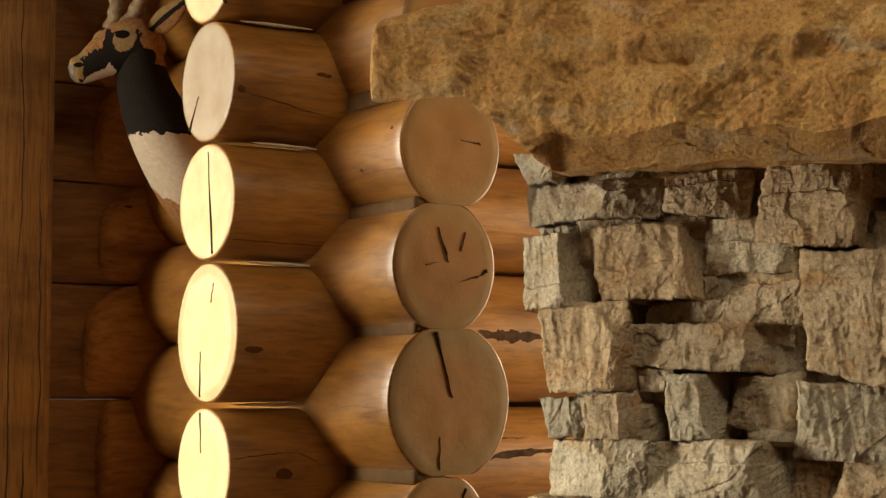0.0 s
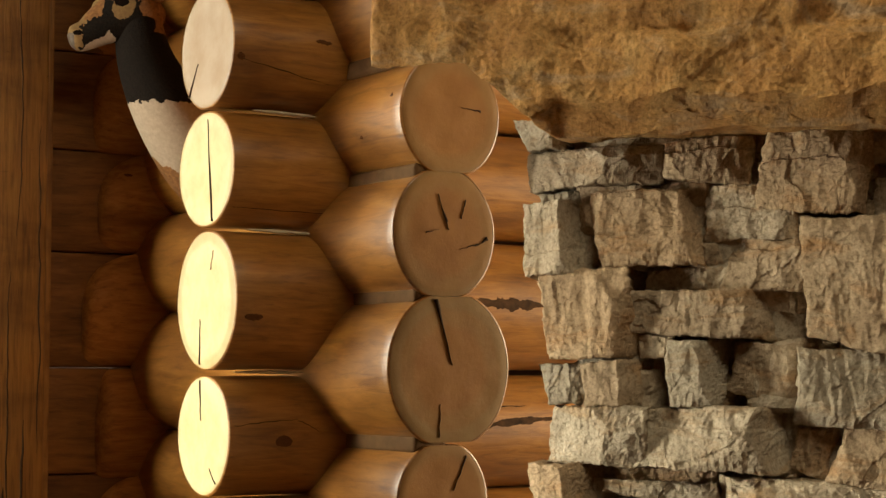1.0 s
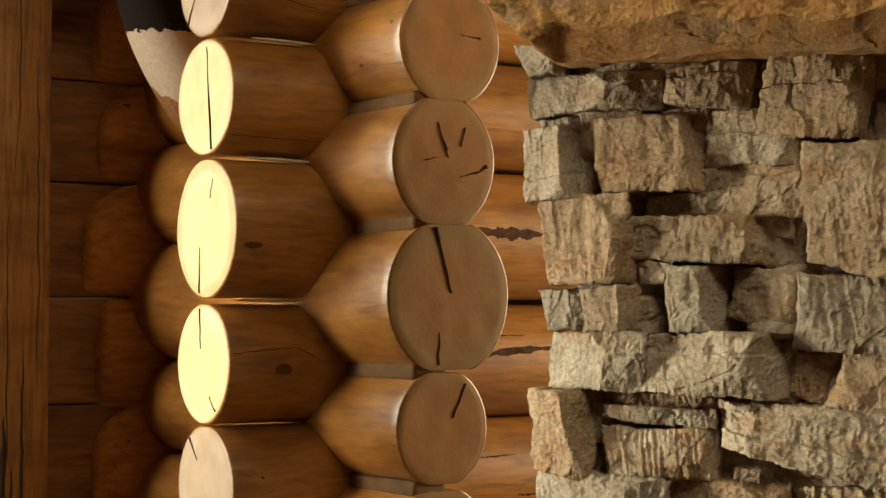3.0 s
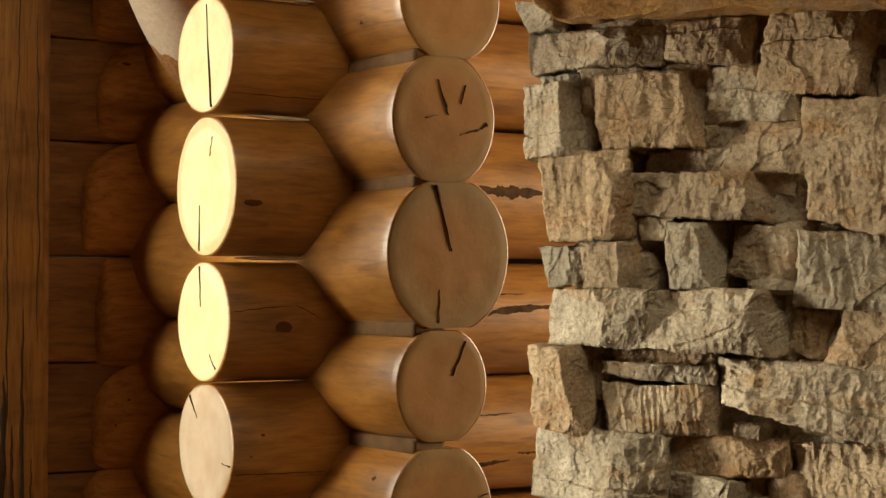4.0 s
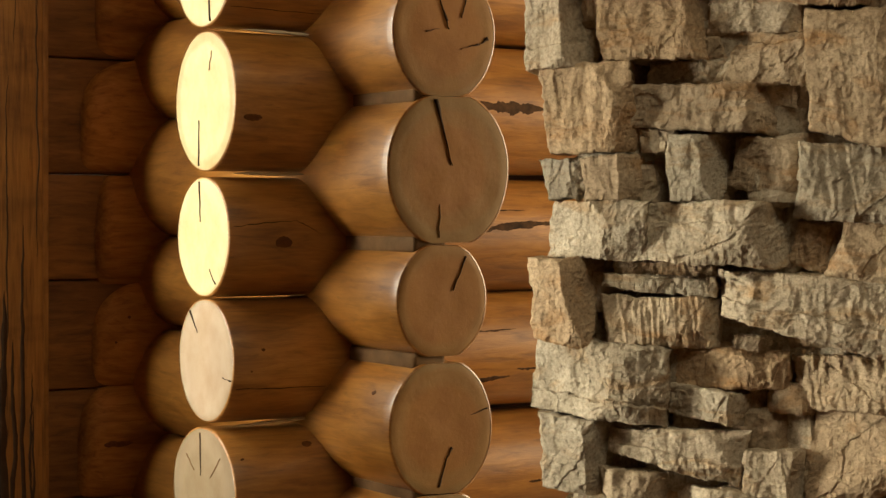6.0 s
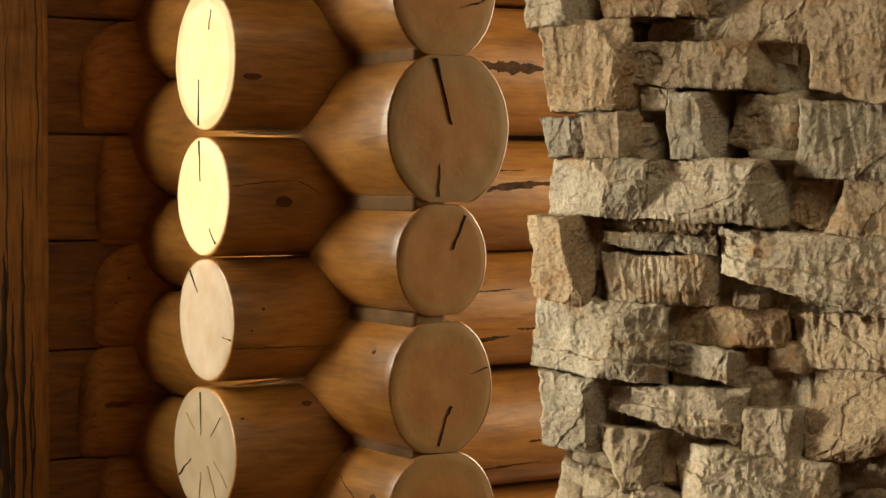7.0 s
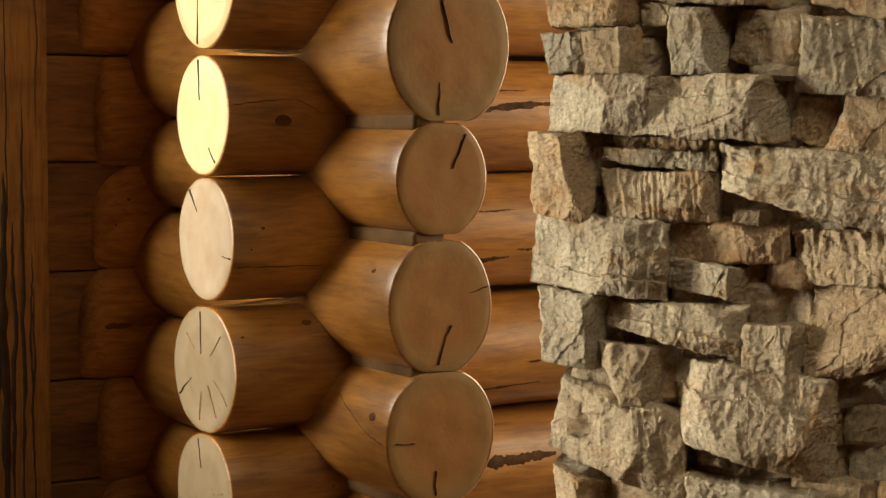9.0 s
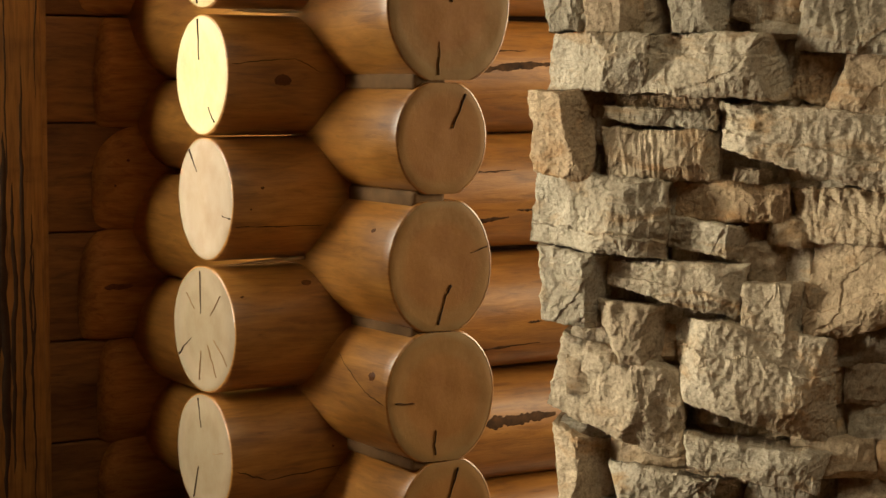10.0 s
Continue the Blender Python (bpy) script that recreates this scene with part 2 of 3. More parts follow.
def skin_mark(body, rh, rz, seed, name, mat, x0, x1, angle, width, bend=0.0, lift=0.0015):
    """A knot or a check lying in the log's skin: from x0 to x1 at an angle round the log."""
    bm = bmesh.new()
    rows = []
    steps = 14 if name == "knot" else 44
    for i in range(steps + 1):
        t = i / steps
        x = x0 + (x1 - x0) * t
        if name == "knot":
            h = width * math.sqrt(max(0.01, 1 - (2 * t - 1) ** 2))
        else:
            h = width * (0.25 + 0.75 * math.sin(math.pi * min(1, t * 0.9 + 0.1))) * (1 + 0.8 * noise.noise(Vector((seed + x0 * 9, t * 7, 0))) + 0.5 * noise.noise(Vector((seed + x0 * 9, t * 26, 5))))
        a = angle + bend * t + 0.03 * noise.noise(Vector((seed * 3, t * 5, 1)))
        row = []
        for k in (-1, -0.5, 0, 0.5, 1):
            p = log_shape(rh, rz, x, a + k * h / rz, seed)
            n = Vector((0, p.y / rh, p.z / rz)).normalized()
            row.append(bm.verts.new(p + n * lift * (1.0 - 1.6 * abs(k) ** 2)))
        rows.append(row)
    grid_faces(bm, rows)
    return part(name, bm, mat, body)


# wall A: its tails end towards the side window; it runs on behind the fireplace
wall_a = empty("wall_front", basis(A_END, AX, BX), "wall of round varnished pine logs with sawn ends", "log wall", "structure")
A_LOGS = {}
A_ENDS = (END_CREAM, END_CREAM, END_PINK, END_CREAM, END_CREAM, END_CREAM, END_PINK, END_BEIGE_DIM, END_BEIGE_DIM, END_BEIGE_DIM)
for i, (z, rz, rh, off) in enumerate((
    (3.120, 0.160, 0.165, 0.0), (2.794, 0.160, 0.162, 0.021), (2.466, 0.162, 0.168, 0.010), (2.138, 0.156, 0.174, 0.009),
    (1.786, 0.184, 0.188, 0.0), (1.424, 0.161, 0.164, 0.013), (1.095, 0.165, 0.170, -0.004), (0.743, 0.169, 0.197, 0.008),
    (0.403, 0.163, 0.175, 0.009), (0.09, 0.155, 0.17, 0.0),
)):
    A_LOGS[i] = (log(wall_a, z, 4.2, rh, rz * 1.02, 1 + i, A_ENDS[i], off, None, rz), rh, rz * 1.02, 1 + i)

# wall B: crosses wall A, tails towards the room
wall_b = empty("wall_cross", basis(B_END, BX, -AX), "cross wall of round pine logs with darker sawn ends", "log wall", "structure")
B_LOGS = {}
for i, (z, rz, rh, off) in enumerate((
    (2.880, 0.155, 0.150, 0.0), (2.570, 0.156, 0.148, -0.007), (2.263, 0.153, 0.155, -0.008), (1.951, 0.161, 0.158, 0.010),
    (1.602, 0.189, 0.187, -0.006), (1.266, 0.143, 0.138, 0.015), (0.937, 0.168, 0.158, 0.017), (0.597, 0.168, 0.167, 0.015),
    (0.271, 0.155, 0.146, -0.004),
)):
    B_LOGS[i] = (log(wall_b, z, 2.4, rh, rz * 1.09, 21 + i, END_TAN, off, None, rz), rh, rz * 1.09, 21 + i)

# pale strips that paint the light showing through the joints of the tails
GAP_LIGHT = plain("pale_gap_light", (0.62, 0.54, 0.40), 0.6, 0.15, 30.0, 0.2)
for z, x0, x1, tip in ((2.629, 0.06, 0.29, 0.0), (2.300, 0.10, 0.30, -0.004), (1.976, 0.08, 0.30, -0.004), (1.594, 0.05, 0.27, 0.0), (0.919, 0.04, 0.33, 0.014)):
    bm = bmesh.new()
    rows = []
    for i in range(25):
        t = i / 24
        r = 0.0048 * (0.08 + math.sin(math.pi * t) ** 0.7) * (1 + 0.25 * noise.noise(Vector((t * 6, z * 9, 0))))
        rows.append([bm.verts.new((x0 + (x1 - x0) * t, -0.062 + 1.4 * r * math.cos(a), z + tip * t + r * math.sin(a))) for a in [k * math.pi / 4 for k in range(8)]])
    grid_faces(bm, rows, True)
    bm.faces.new(rows[0])
    bm.faces.new(rows[-1])
    part("sealant_bead", bm, GAP_LIGHT, wall_a, "pale strip standing for light through a joint")

# wall C: at the back of the nook, its logs planed flat towards the window post
wall_c = empty("wall_nook", basis(C_CROSS + AX * 0.4 + BX * 0.10, -AX, -BX), "nook wall of round logs planed flat beside a post", "log wall", "structure")


C_LOGS = {}
for i, (z, rz, rh, *hewn) in enumerate((
    (3.12, 0.165, 0.165, 0.66, 0.12), (2.79, 0.165, 0.165, 0.62, 0.16), (2.47, 0.165, 0.168, 0.66, 0.12), (2.15, 0.165, 0.17, 0.54, 0.22),
    (1.80, 0.185, 0.185, 0.60, 0.21), (1.43, 0.175, 0.168, 0.71, 0.05), (1.09, 0.172, 0.172, 0.58, 0.19), (0.745, 0.178, 0.185, 0.72, 0.10),
    (0.40, 0.17, 0.175, 0.70, 0.06), (0.09, 0.16, 0.17, 0.64, 0.12),
)):
    C_LOGS[i] = (log(wall_c, z, hewn[0] + hewn[1] - 0.06, rh * 0.80, rz * 1.25, 41 + i, None, 0.0, (hewn[0] - 0.06, hewn[1]), rz), rh * 0.80, rz, 41 + i)
    C_LOGS[i][0].data.materials[0] = DULL_WOOD

for z0, z1 in zip((0, 0.24, 0.57, 0.92, 1.27, 1.61, 1.98, 2.31, 2.63, 2.95, 3.28), (0.24, 0.57, 0.92, 1.27, 1.61, 1.98, 2.31, 2.63, 2.95, 3.28, 4.5)):
    part("hewn_tenon", block((0.3, -0.10, z0 + 0.002), (1.05, 0.075, z1 - 0.002), 0.008), FLAT_WOOD_SHADED, wall_c)

# ---- the post and the window wall ----
post = empty("window_post", basis(C_CROSS - AX * 0.645 - BX * 0.085, AX, BX), "weathered brown timber post trimming the window opening", "post", "structure")
part("post_board", block((-0.24, -0.09, 0), (0.10, 0.06, 4.5), 0.012), POST_WOOD, post)
part("edge_strip", block((0.103, -0.06, 0), (0.125, 0.06, 4.5), 0.004), POST_WOOD, post)
for k, (x, z0, z1, w) in enumerate(((0.075, 1.35, 2.35, 0.004), (0.03, 0.2, 1.45, 0.012), (0.055, 0.5, 1.0, 0.006), (-0.02, 0.9, 1.9, 0.004), (0.01, 2.0, 3.0, 0.003), (-0.03, 0.1, 1.25, 0.028), (0.0, 0.2, 1.1, 0.014), (-0.055, 0.3, 1.5, 0.018), (0.06, 0.1, 0.9, 0.006))):
    bm = bmesh.new()
    rows = []
    for i in range(41):
        t = i / 40
        c = x + 0.012 * noise.noise(Vector((k * 9.1, t * 5, 0))) + 0.004 * noise.noise(Vector((k * 9.1, t * 22, 4)))
        h = w * 0.5 * math.sin(math.pi * t) ** 0.6 * (1 + 0.7 * noise.noise(Vector((k, t * 14, 2)))) + 0.0004
        rows.append([bm.verts.new((c + q, y, z0 + (z1 - z0) * t)) for q, y in ((-h, -0.085), (-h, -0.0915), (h, -0.0915), (h, -0.085))])
    grid_faces(bm, rows, True)
    part("check", bm, CRACK, post)
wall_w = empty("wall_window", basis(C_CROSS - AX * 0.9, -AX, -BX), "plain timber wall round the side window", "wall", "structure")
part("wall_below", block((0.05, -0.12, 0), (5.0, 0.10, 1.4)), ROOM_WOOD, wall_w, smooth=False)
part("wall_above", block((0.05, -0.12, 3.1), (5.0, 0.10, 4.5)), ROOM_WOOD, wall_w, smooth=False)
part("wall_side", block((0.05, -0.12, 1.4), (0.7, 0.10, 3.1)), ROOM_WOOD, wall_w, smooth=False)
part("wall_side", block((1.7, -0.12, 1.4), (5.0, 0.10, 3.1)), ROOM_WOOD, wall_w, smooth=False)

# ---- the room behind the camera ----
def slab(name, boxes, mat, label, category):
    bm = bmesh.new()
    for lo, hi in boxes:
        other = block(lo, hi)
        me = bpy.data.meshes.new("box")
        other.to_mesh(me)
        other.free()
        bm.from_mesh(me)
        bpy.data.meshes.remove(me)
    return tagged(finish(bm, name, mat, smooth=False), label, category, kind="structure")


slab("floor", [((-6, -4, -0.1), (6, 9, 0))], FLOOR_WOOD, "brown timber floor", "floor")
# openings in ceiling, west and east walls only hold the added fill lamps
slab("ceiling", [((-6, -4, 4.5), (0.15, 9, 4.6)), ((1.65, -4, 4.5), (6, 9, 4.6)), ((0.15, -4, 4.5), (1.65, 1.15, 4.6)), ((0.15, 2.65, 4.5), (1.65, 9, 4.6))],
     ROOM_WOOD, "timber board ceiling with an opening for an added lamp", "ceiling")
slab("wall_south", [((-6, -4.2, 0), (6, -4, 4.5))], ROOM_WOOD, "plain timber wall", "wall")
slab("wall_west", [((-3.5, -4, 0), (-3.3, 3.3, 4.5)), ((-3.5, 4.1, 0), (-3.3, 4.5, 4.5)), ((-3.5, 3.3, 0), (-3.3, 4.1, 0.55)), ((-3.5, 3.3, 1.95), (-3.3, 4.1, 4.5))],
     ROOM_WOOD, "plain timber wall with an opening for an added lamp", "wall")
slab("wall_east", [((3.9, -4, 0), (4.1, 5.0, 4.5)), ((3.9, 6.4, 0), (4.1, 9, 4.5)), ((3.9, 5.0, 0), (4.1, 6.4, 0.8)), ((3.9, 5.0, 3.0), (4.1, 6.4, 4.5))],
     ROOM_WOOD, "plain timber wall with an opening for an added lamp", "wall")
# unseen board added to keep the west lamp off the logs
slab("wall_partition", [((-1.55, 4.0, 0), (-1.43, 4.45, 4.5))], ROOM_WOOD, "unseen timber board added to shade the logs", "wall")
slab("wall_north", [((-6, 9, 0), (6, 9.2, 4.5))], ROOM_WOOD, "plain timber wall", "wall")

# ---- fireplace ----
fireplace = empty("fireplace", basis(F_ORIGIN, FX, -FN), "corner fireplace of rough stacked ledge stone", "fireplace")
part("mortar_core", block((0.12, 0.09, 0), (1.7, 0.5, 2.12)), MORTAR_SHADED, fireplace, "recessed mortar, darkened for shade in the joints")
part("chimney_breast", block((0.25, 0.06, 2.4), (1.7, 0.5, 4.5), 0.02), STONE, fireplace)
STONES = [0]


def rubble_stone(s0, s1, z0, z1, top, bottom, left, right, out, ridge, name="stone", grain=0.0036):
    """A split stone: ends s0, s1 along the face, z0 to z1 high, edges sloping by top and bottom and leaning by left and right,
    standing out from the mortar, its split face turning away past the ridge."""
    STONES[0] += 1
    seed = STONES[0] * 3.17
    rnd = random.Random(STONES[0])
    s0, s1, z0, z1 = s0 - 0.003, s1 + 0.007, z0 - 0.008, z1 + 0.006
    w, h = s1 - s0, z1 - z0
    nx, nz = max(10, int(w / grain)), max(8, int(h / grain))
    mid = Vector(((s0 + s1) / 2, 0, (z0 + z1) / 2))
    # the split face: the nearest of several planes (depth at a point, and its slopes along and up)
    face, sm, zm = 0.034 + out * 0.8 + rnd.uniform(-0.012, 0.012), (s0 + s1) / 2, (z0 + z1) / 2
    gx, gz = rnd.uniform(-0.10, 0.34), rnd.uniform(-0.24, 0.16)
    if s0 < 0.07:
        gx += 0.42          # corner stones turn towards the window
    sr = s0 + w * ridge
    top_d = face + gx * (sr - sm)
    planes = [(face, sm, zm, gx, gz), (top_d, sr, zm, -rnd.uniform(0.9, 1.6), rnd.uniform(-0.4, 0.4)),
              (face + 0.004, s0 + w * rnd.uniform(0.03, 0.16), zm, rnd.uniform(0.5, 1.0), rnd.uniform(-0.3, 0.3)),
              (face + 0.003, sm, z0 + h * rnd.uniform(0.88, 0.97), rnd.uniform(-0.15, 0.15), -rnd.uniform(0.5, 1.2)),
              (face + 0.002, sm, z0 + h * rnd.uniform(0.03, 0.12), rnd.uniform(-0.15, 0.15), rnd.uniform(0.4, 1.0))]
    for k in range(6):
        a = rnd.uniform(0, 2 * math.pi)
        g = rnd.uniform(0.12, 0.55)
        planes.append((face + rnd.uniform(0.0, 0.008), sm + 0.42 * w * math.cos(a), zm + 0.42 * h * math.sin(a), -g * math.cos(a), -g * math.sin(a)))
    # flakes split off below a slanting line
    flakes = [(rnd.uniform(-0.8, 0.8), rnd.uniform(0.15, 0.85), rnd.uniform(0.001, 0.004)) for k in range(2)]
    # a bedding plane, along which the lower or upper half stands proud, and fracture lines down the face
    bed, step = rnd.uniform(0.25, 0.75), rnd.choice((0.0, 0.0, 0.0, 0.006, 0.009)) if h > 0.09 else 0.0
    lines, pitch = rnd.choice((0.0, 0.001, 0.002, 0.005)), rnd.uniform(45, 85)
    bm = bmesh.new()
    rows = []
    for j in range(-1, nz + 2):
        row = []
        v = min(1, max(0, j / nz))
        for i in range(-1, nx + 2):
            u = min(1, max(0, i / nx))
            s = s0 + w * u + ((v - 0.5) * (left * (1 - u) + right * u))
            z = z0 + h * v + (u - 0.5) * (top * v + bottom * (1 - v))
            q = Vector((s, seed, z))
            s += 0.008 * noise.noise(q * 13) + 0.0055 * noise.noise(q * 45) + 0.0025 * noise.noise(q * 110)
            z += 0.006 * noise.noise(q * 13 + Vector((9, 0, 0))) + 0.0042 * noise.noise(q * 45 + Vector((4, 0, 0))) + 0.002 * noise.noise(q * 110 + Vector((4, 0, 0)))
            edge = min(u * w, (1 - u) * w, v * h, (1 - v) * h)
            if i < 0 or j < 0 or i > nx or j > nz:
                d = -0.12
            else:
                ps, pz = s + 0.007 * noise.noise(q * 16 + Vector((2, 0, 0))), z + 0.006 * noise.noise(q * 16 + Vector((0, 0, 6)))
                d = min(d0 + g1 * (ps - a0) + g2 * (pz - b0) for d0, a0, b0, g1, g2 in planes)
                for slant, at, deep in flakes:
                    if u + slant * (v - 0.5) + 0.25 * noise.noise(q * 11 + Vector((0, slant * 9, 0))) > at:
                        d -= deep
                # shallow scoops between sharp ridges, taller than wide, and fracture lines down the face
                d += 0.004 * noise.noise(q * 9) - 0.010 * abs(noise.noise(Vector((s * 17, seed, z * 11)))) - 0.0055 * abs(noise.noise(Vector((s * 42, seed, z * 24))))
                d += 0.005 - 1.4 * lines * abs(noise.noise(Vector((s * pitch + 9 * z, seed, z * 9)))) - 0.0042 * abs(noise.noise(q * 80))
                if v + 0.10 * noise.noise(Vector((s * 9, seed, 3))) + 0.03 * noise.noise(Vector((s * 40, seed, 7))) < bed:
                    d += step
                d -= 0.004 * max(0, 1 - edge / 0.006) ** 2
                d = max(d, -0.012 + min(0.0, out))
            row.append(bm.verts.new(Vector((s + rnd.uniform(-0.0010, 0.0010), -d, z + rnd.uniform(-0.0010, 0.0010))) - mid))
        rows.append(row)
    grid_faces(bm, rows)
    ob = part(name, bm, STONE, fireplace, smooth=False)
    ob.location = mid
    return ob


def mantel_slab():
    bm = bmesh.new()
    rows = []
    n_s, n_p = 430, 270
    lo, hi = -0.335, 1.35
    for i in range(n_s + 1):
        u = i / n_s
        s = lo + (hi - lo) * u
        low = 2.105 if s > 0.02 else (2.235 if s < -0.12 else 2.235 - 0.13 * (s + 0.12) / 0.14)
        end = min(1, (s - lo) / 0.035)
        round_end = math.sqrt(max(0.0, 1 - (1 - end) ** 2))
        zt = 2.43 + 0.11 * min(1, max(0, (s + 0.33) / 0.5))
        front = 0.225
        row = []
        # back low, underside, chamfer, front, top, back high
        ch = 0.25 + 0.75 * min(1, max(0, s / 0.08))
        lip = low + 0.062 * ch + 0.020 * noise.noise(Vector((s * 7, 4, 0))) + 0.010 * abs(noise.noise(Vector((s * 13, 9, 0))))
        rise = 0.16 * min(1, max(0, (0.06 - s) / 0.06))
        notch = 2.335 + 0.03 * noise.noise(Vector((s * 5, 1, 1))) + 0.012 * noise.noise(Vector((s * 17, 1, 1)))
        deep_notch = 0.013 * min(1, max(0, (s - 0.02) / 0.15)) * (0.55 + 0.9 * noise.noise(Vector((s * 4.5, 8, 2))))
        prof = [(-0.1, low + rise), (front - 0.09 * ch, low + rise * 0.2), (front, lip), (front + 0.01, (lip + zt) / 2), (front - 0.01, zt - 0.03), (front - 0.05, zt), (-0.1, zt)]
        c = Vector(((front - 0.1) / 2, (low + zt) / 2))
        lens = [0]
        for p, q in zip(prof, prof[1:]):
            lens.append(lens[-1] + (Vector(q) - Vector(p)).length)
        for k in range(n_p + 1):
            d = lens[-1] * k / n_p
            g = max(j for j in range(len(prof) - 1) if lens[j] <= d + 1e-9)
            t = (d - lens[g]) / (lens[g + 1] - lens[g])
            y, z = Vector(prof[g]).lerp(Vector(prof[g + 1]), t)
            y = c.x + (y - c.x) * (0.75 + 0.25 * round_end)
            z = c.y + (z - c.y) * (0.84 + 0.16 * round_end)
            q = Vector((s, y, z))
            r = 0.013 * noise.noise(q * 4) + 0.011 * noise.noise(q * 11 + Vector((3, 1, 2))) + 0.0045 * noise.noise(Vector((s * 30, y * 24, z * 20))) 
            r += 0.005 * noise.noise(Vector((s * 34, 5, z * 5))) * min(1, max(0, (0.25 - s) / 0.2))
            if z < lip:
                r += 0.005 * noise.noise(Vector((s * 3, 2, z * 90)))
            else:
                # a broken ledge along the face, overhanging a scooped hollow that swells out again below
                h = z - notch
                r += deep_notch * (1.2 * math.exp(-((h - 0.02) / 0.022) ** 2) - math.exp(-((h + 0.022) / 0.018) ** 2) + 1.2 * math.exp(-((h + 0.08) / 0.035) ** 2))
            for cut, scale, deep in ((0.14, 4.0, 0.006), (0.22, 8.0, 0.0035)):
                lay = noise.noise(Vector((s * scale, y * scale, z * scale * 1.7 + cut * 60))) + 0.25 * noise.noise(q * scale * 4)
                r -= deep * min(1, max(0, (lay - cut) / 0.10))
            r += 0.010 - 0.020 * abs(noise.noise(Vector((s * 7, y * 7, z * 9)))) - 0.010 * abs(noise.noise(q * 17)) - 0.0055 * abs(noise.noise(q * 40)) - 0.0042 * abs(noise.noise(q * 75))
            row.append(bm.verts.new((s + 0.012 * noise.noise(q * 9 + Vector((7, 7, 7))), -(y + r), z + 0.4 * r)))
        rows.append(row)
    grid_faces(bm, rows)
    bm.faces.new(rows[0])
    bm.faces.new(rows[-1])
    ob = finish(bm, "mantel", MANTEL, smooth=False)
    ob.matrix_world = basis(F_ORIGIN, FX, -FN)
    return tagged(ob, "massive rough orange sandstone mantel slab resting on the stonework", "mantel")


mantel_slab()


# ---- drying cracks, knots and checks of the logs ----
def cracks(logs, i, rows):
    body = logs[i][0]
    for k, (y0, z0, y1, z1, w) in enumerate(rows):
        end_crack(body, y0, z0, y1, z1, w, i * 5 + k)


cracks(A_LOGS, 1, [(-0.12, -0.130, -0.06, -0.05, 0.007)])
cracks(A_LOGS, 2, [(0.107, -0.120, 0.046, -0.034, 0.007)])
cracks(A_LOGS, 3, [(-0.046, -0.142, -0.014, 0.135, 0.010)])
cracks(A_LOGS, 4, [(0.030, -0.172, 0.030, -0.05, 0.009), (-0.05, 0.13, -0.03, 0.08, 0.003)])
cracks(A_LOGS, 5, [(0.014, 0.148, 0.007, 0.04, 0.007), (-0.083, -0.125, -0.05, -0.085, 0.005)])
cracks(A_LOGS, 6, [(0.091, 0.128, 0.042, 0.07, 0.007), (-0.155, -0.045, -0.11, -0.04, 0.004)])
cracks(A_LOGS, 7, [(0.150, -0.085, 0.07, -0.03, 0.008), (0.014, 0.155, 0.010, 0.04, 0.005), (-0.085, -0.120, -0.03, -0.04, 0.0025),
                   (-0.150, -0.080, -0.07, -0.02, 0.0022), (0.02, -0.14, 0.01, -0.06, 0.003), (0.10, 0.09, 0.05, 0.05, 0.0018),
                   (-0.11, 0.10, -0.05, 0.04, 0.0018)])
cracks(A_LOGS, 8, [(0.03, 0.148, 0.01, 0.07, 0.004), (0.06, -0.13, 0.03, -0.04, 0.004), (-0.12, 0.02, -0.06, 0.01, 0.003)])
cracks(B_LOGS, 2, [(-0.09, 0.012, -0.03, 0.02, 0.007)])
cracks(B_LOGS, 3, [(-0.005, 0.03, 0.025, 0.10, 0.006), (-0.10, -0.025, -0.045, -0.04, 0.009), (0.06, 0.0, 0.02, 0.01, 0.004),
                   (-0.13, -0.01, -0.10, -0.025, 0.016), (-0.06, 0.09, -0.05, 0.04, 0.005), (0.01, 0.06, -0.01, 0.01, 0.004)])
cracks(B_LOGS, 4, [(0.045, 0.178, -0.005, 0.01, 0.016), (0.035, -0.175, 0.03, -0.09, 0.0025)])
cracks(B_LOGS, 5, [(-0.070, 0.112, -0.030, 0.025, 0.008)])
cracks(B_LOGS, 6, [(0.010, -0.150, -0.017, -0.07, 0.009), (-0.140, 0.045, -0.09, 0.03, 0.005), (-0.03, -0.05, -0.012, -0.085, 0.010)])
cracks(B_LOGS, 7, [(0.017, -0.150, 0.017, -0.085, 0.004), (0.14, -0.005, 0.08, -0.01, 0.004)])
cracks(B_LOGS, 8, [(-0.035, 0.135, -0.005, 0.05, 0.007)])


def marks(logs, i, front, rows):
    """Rows: name, start and end along the log, height over its axis at both ends, half width."""
    body, rh, rz, seed = logs[i]
    for name, x0, x1, h0, h1, w in rows:
        a0, a1 = (math.asin(max(-0.98, min(0.98, h / rz))) for h in (h0, h1))
        if front:
            a0, a1 = math.pi - a0, math.pi - a1
        skin_mark(body, rh, rz, seed, name, KNOT if name == "knot" else BARK if name == "bark_streak" else CRACK, x0, x1, a0, w, a1 - a0)


# front wall: tails
marks(A_LOGS, 2, True, [("knot", 0.245, 0.295, 0.022, 0.018, 0.008), ("knot", 0.012, 0.035, -0.038, -0.04, 0.013), ("check", 0.03, 0.30, -0.045, -0.09, 0.0016)])
marks(A_LOGS, 3, True, [("check", 0.02, 0.32, -0.11, -0.115, 0.0013)])
marks(A_LOGS, 4, True, [("knot", 0.025, 0.08, -0.048, -0.05, 0.012)])
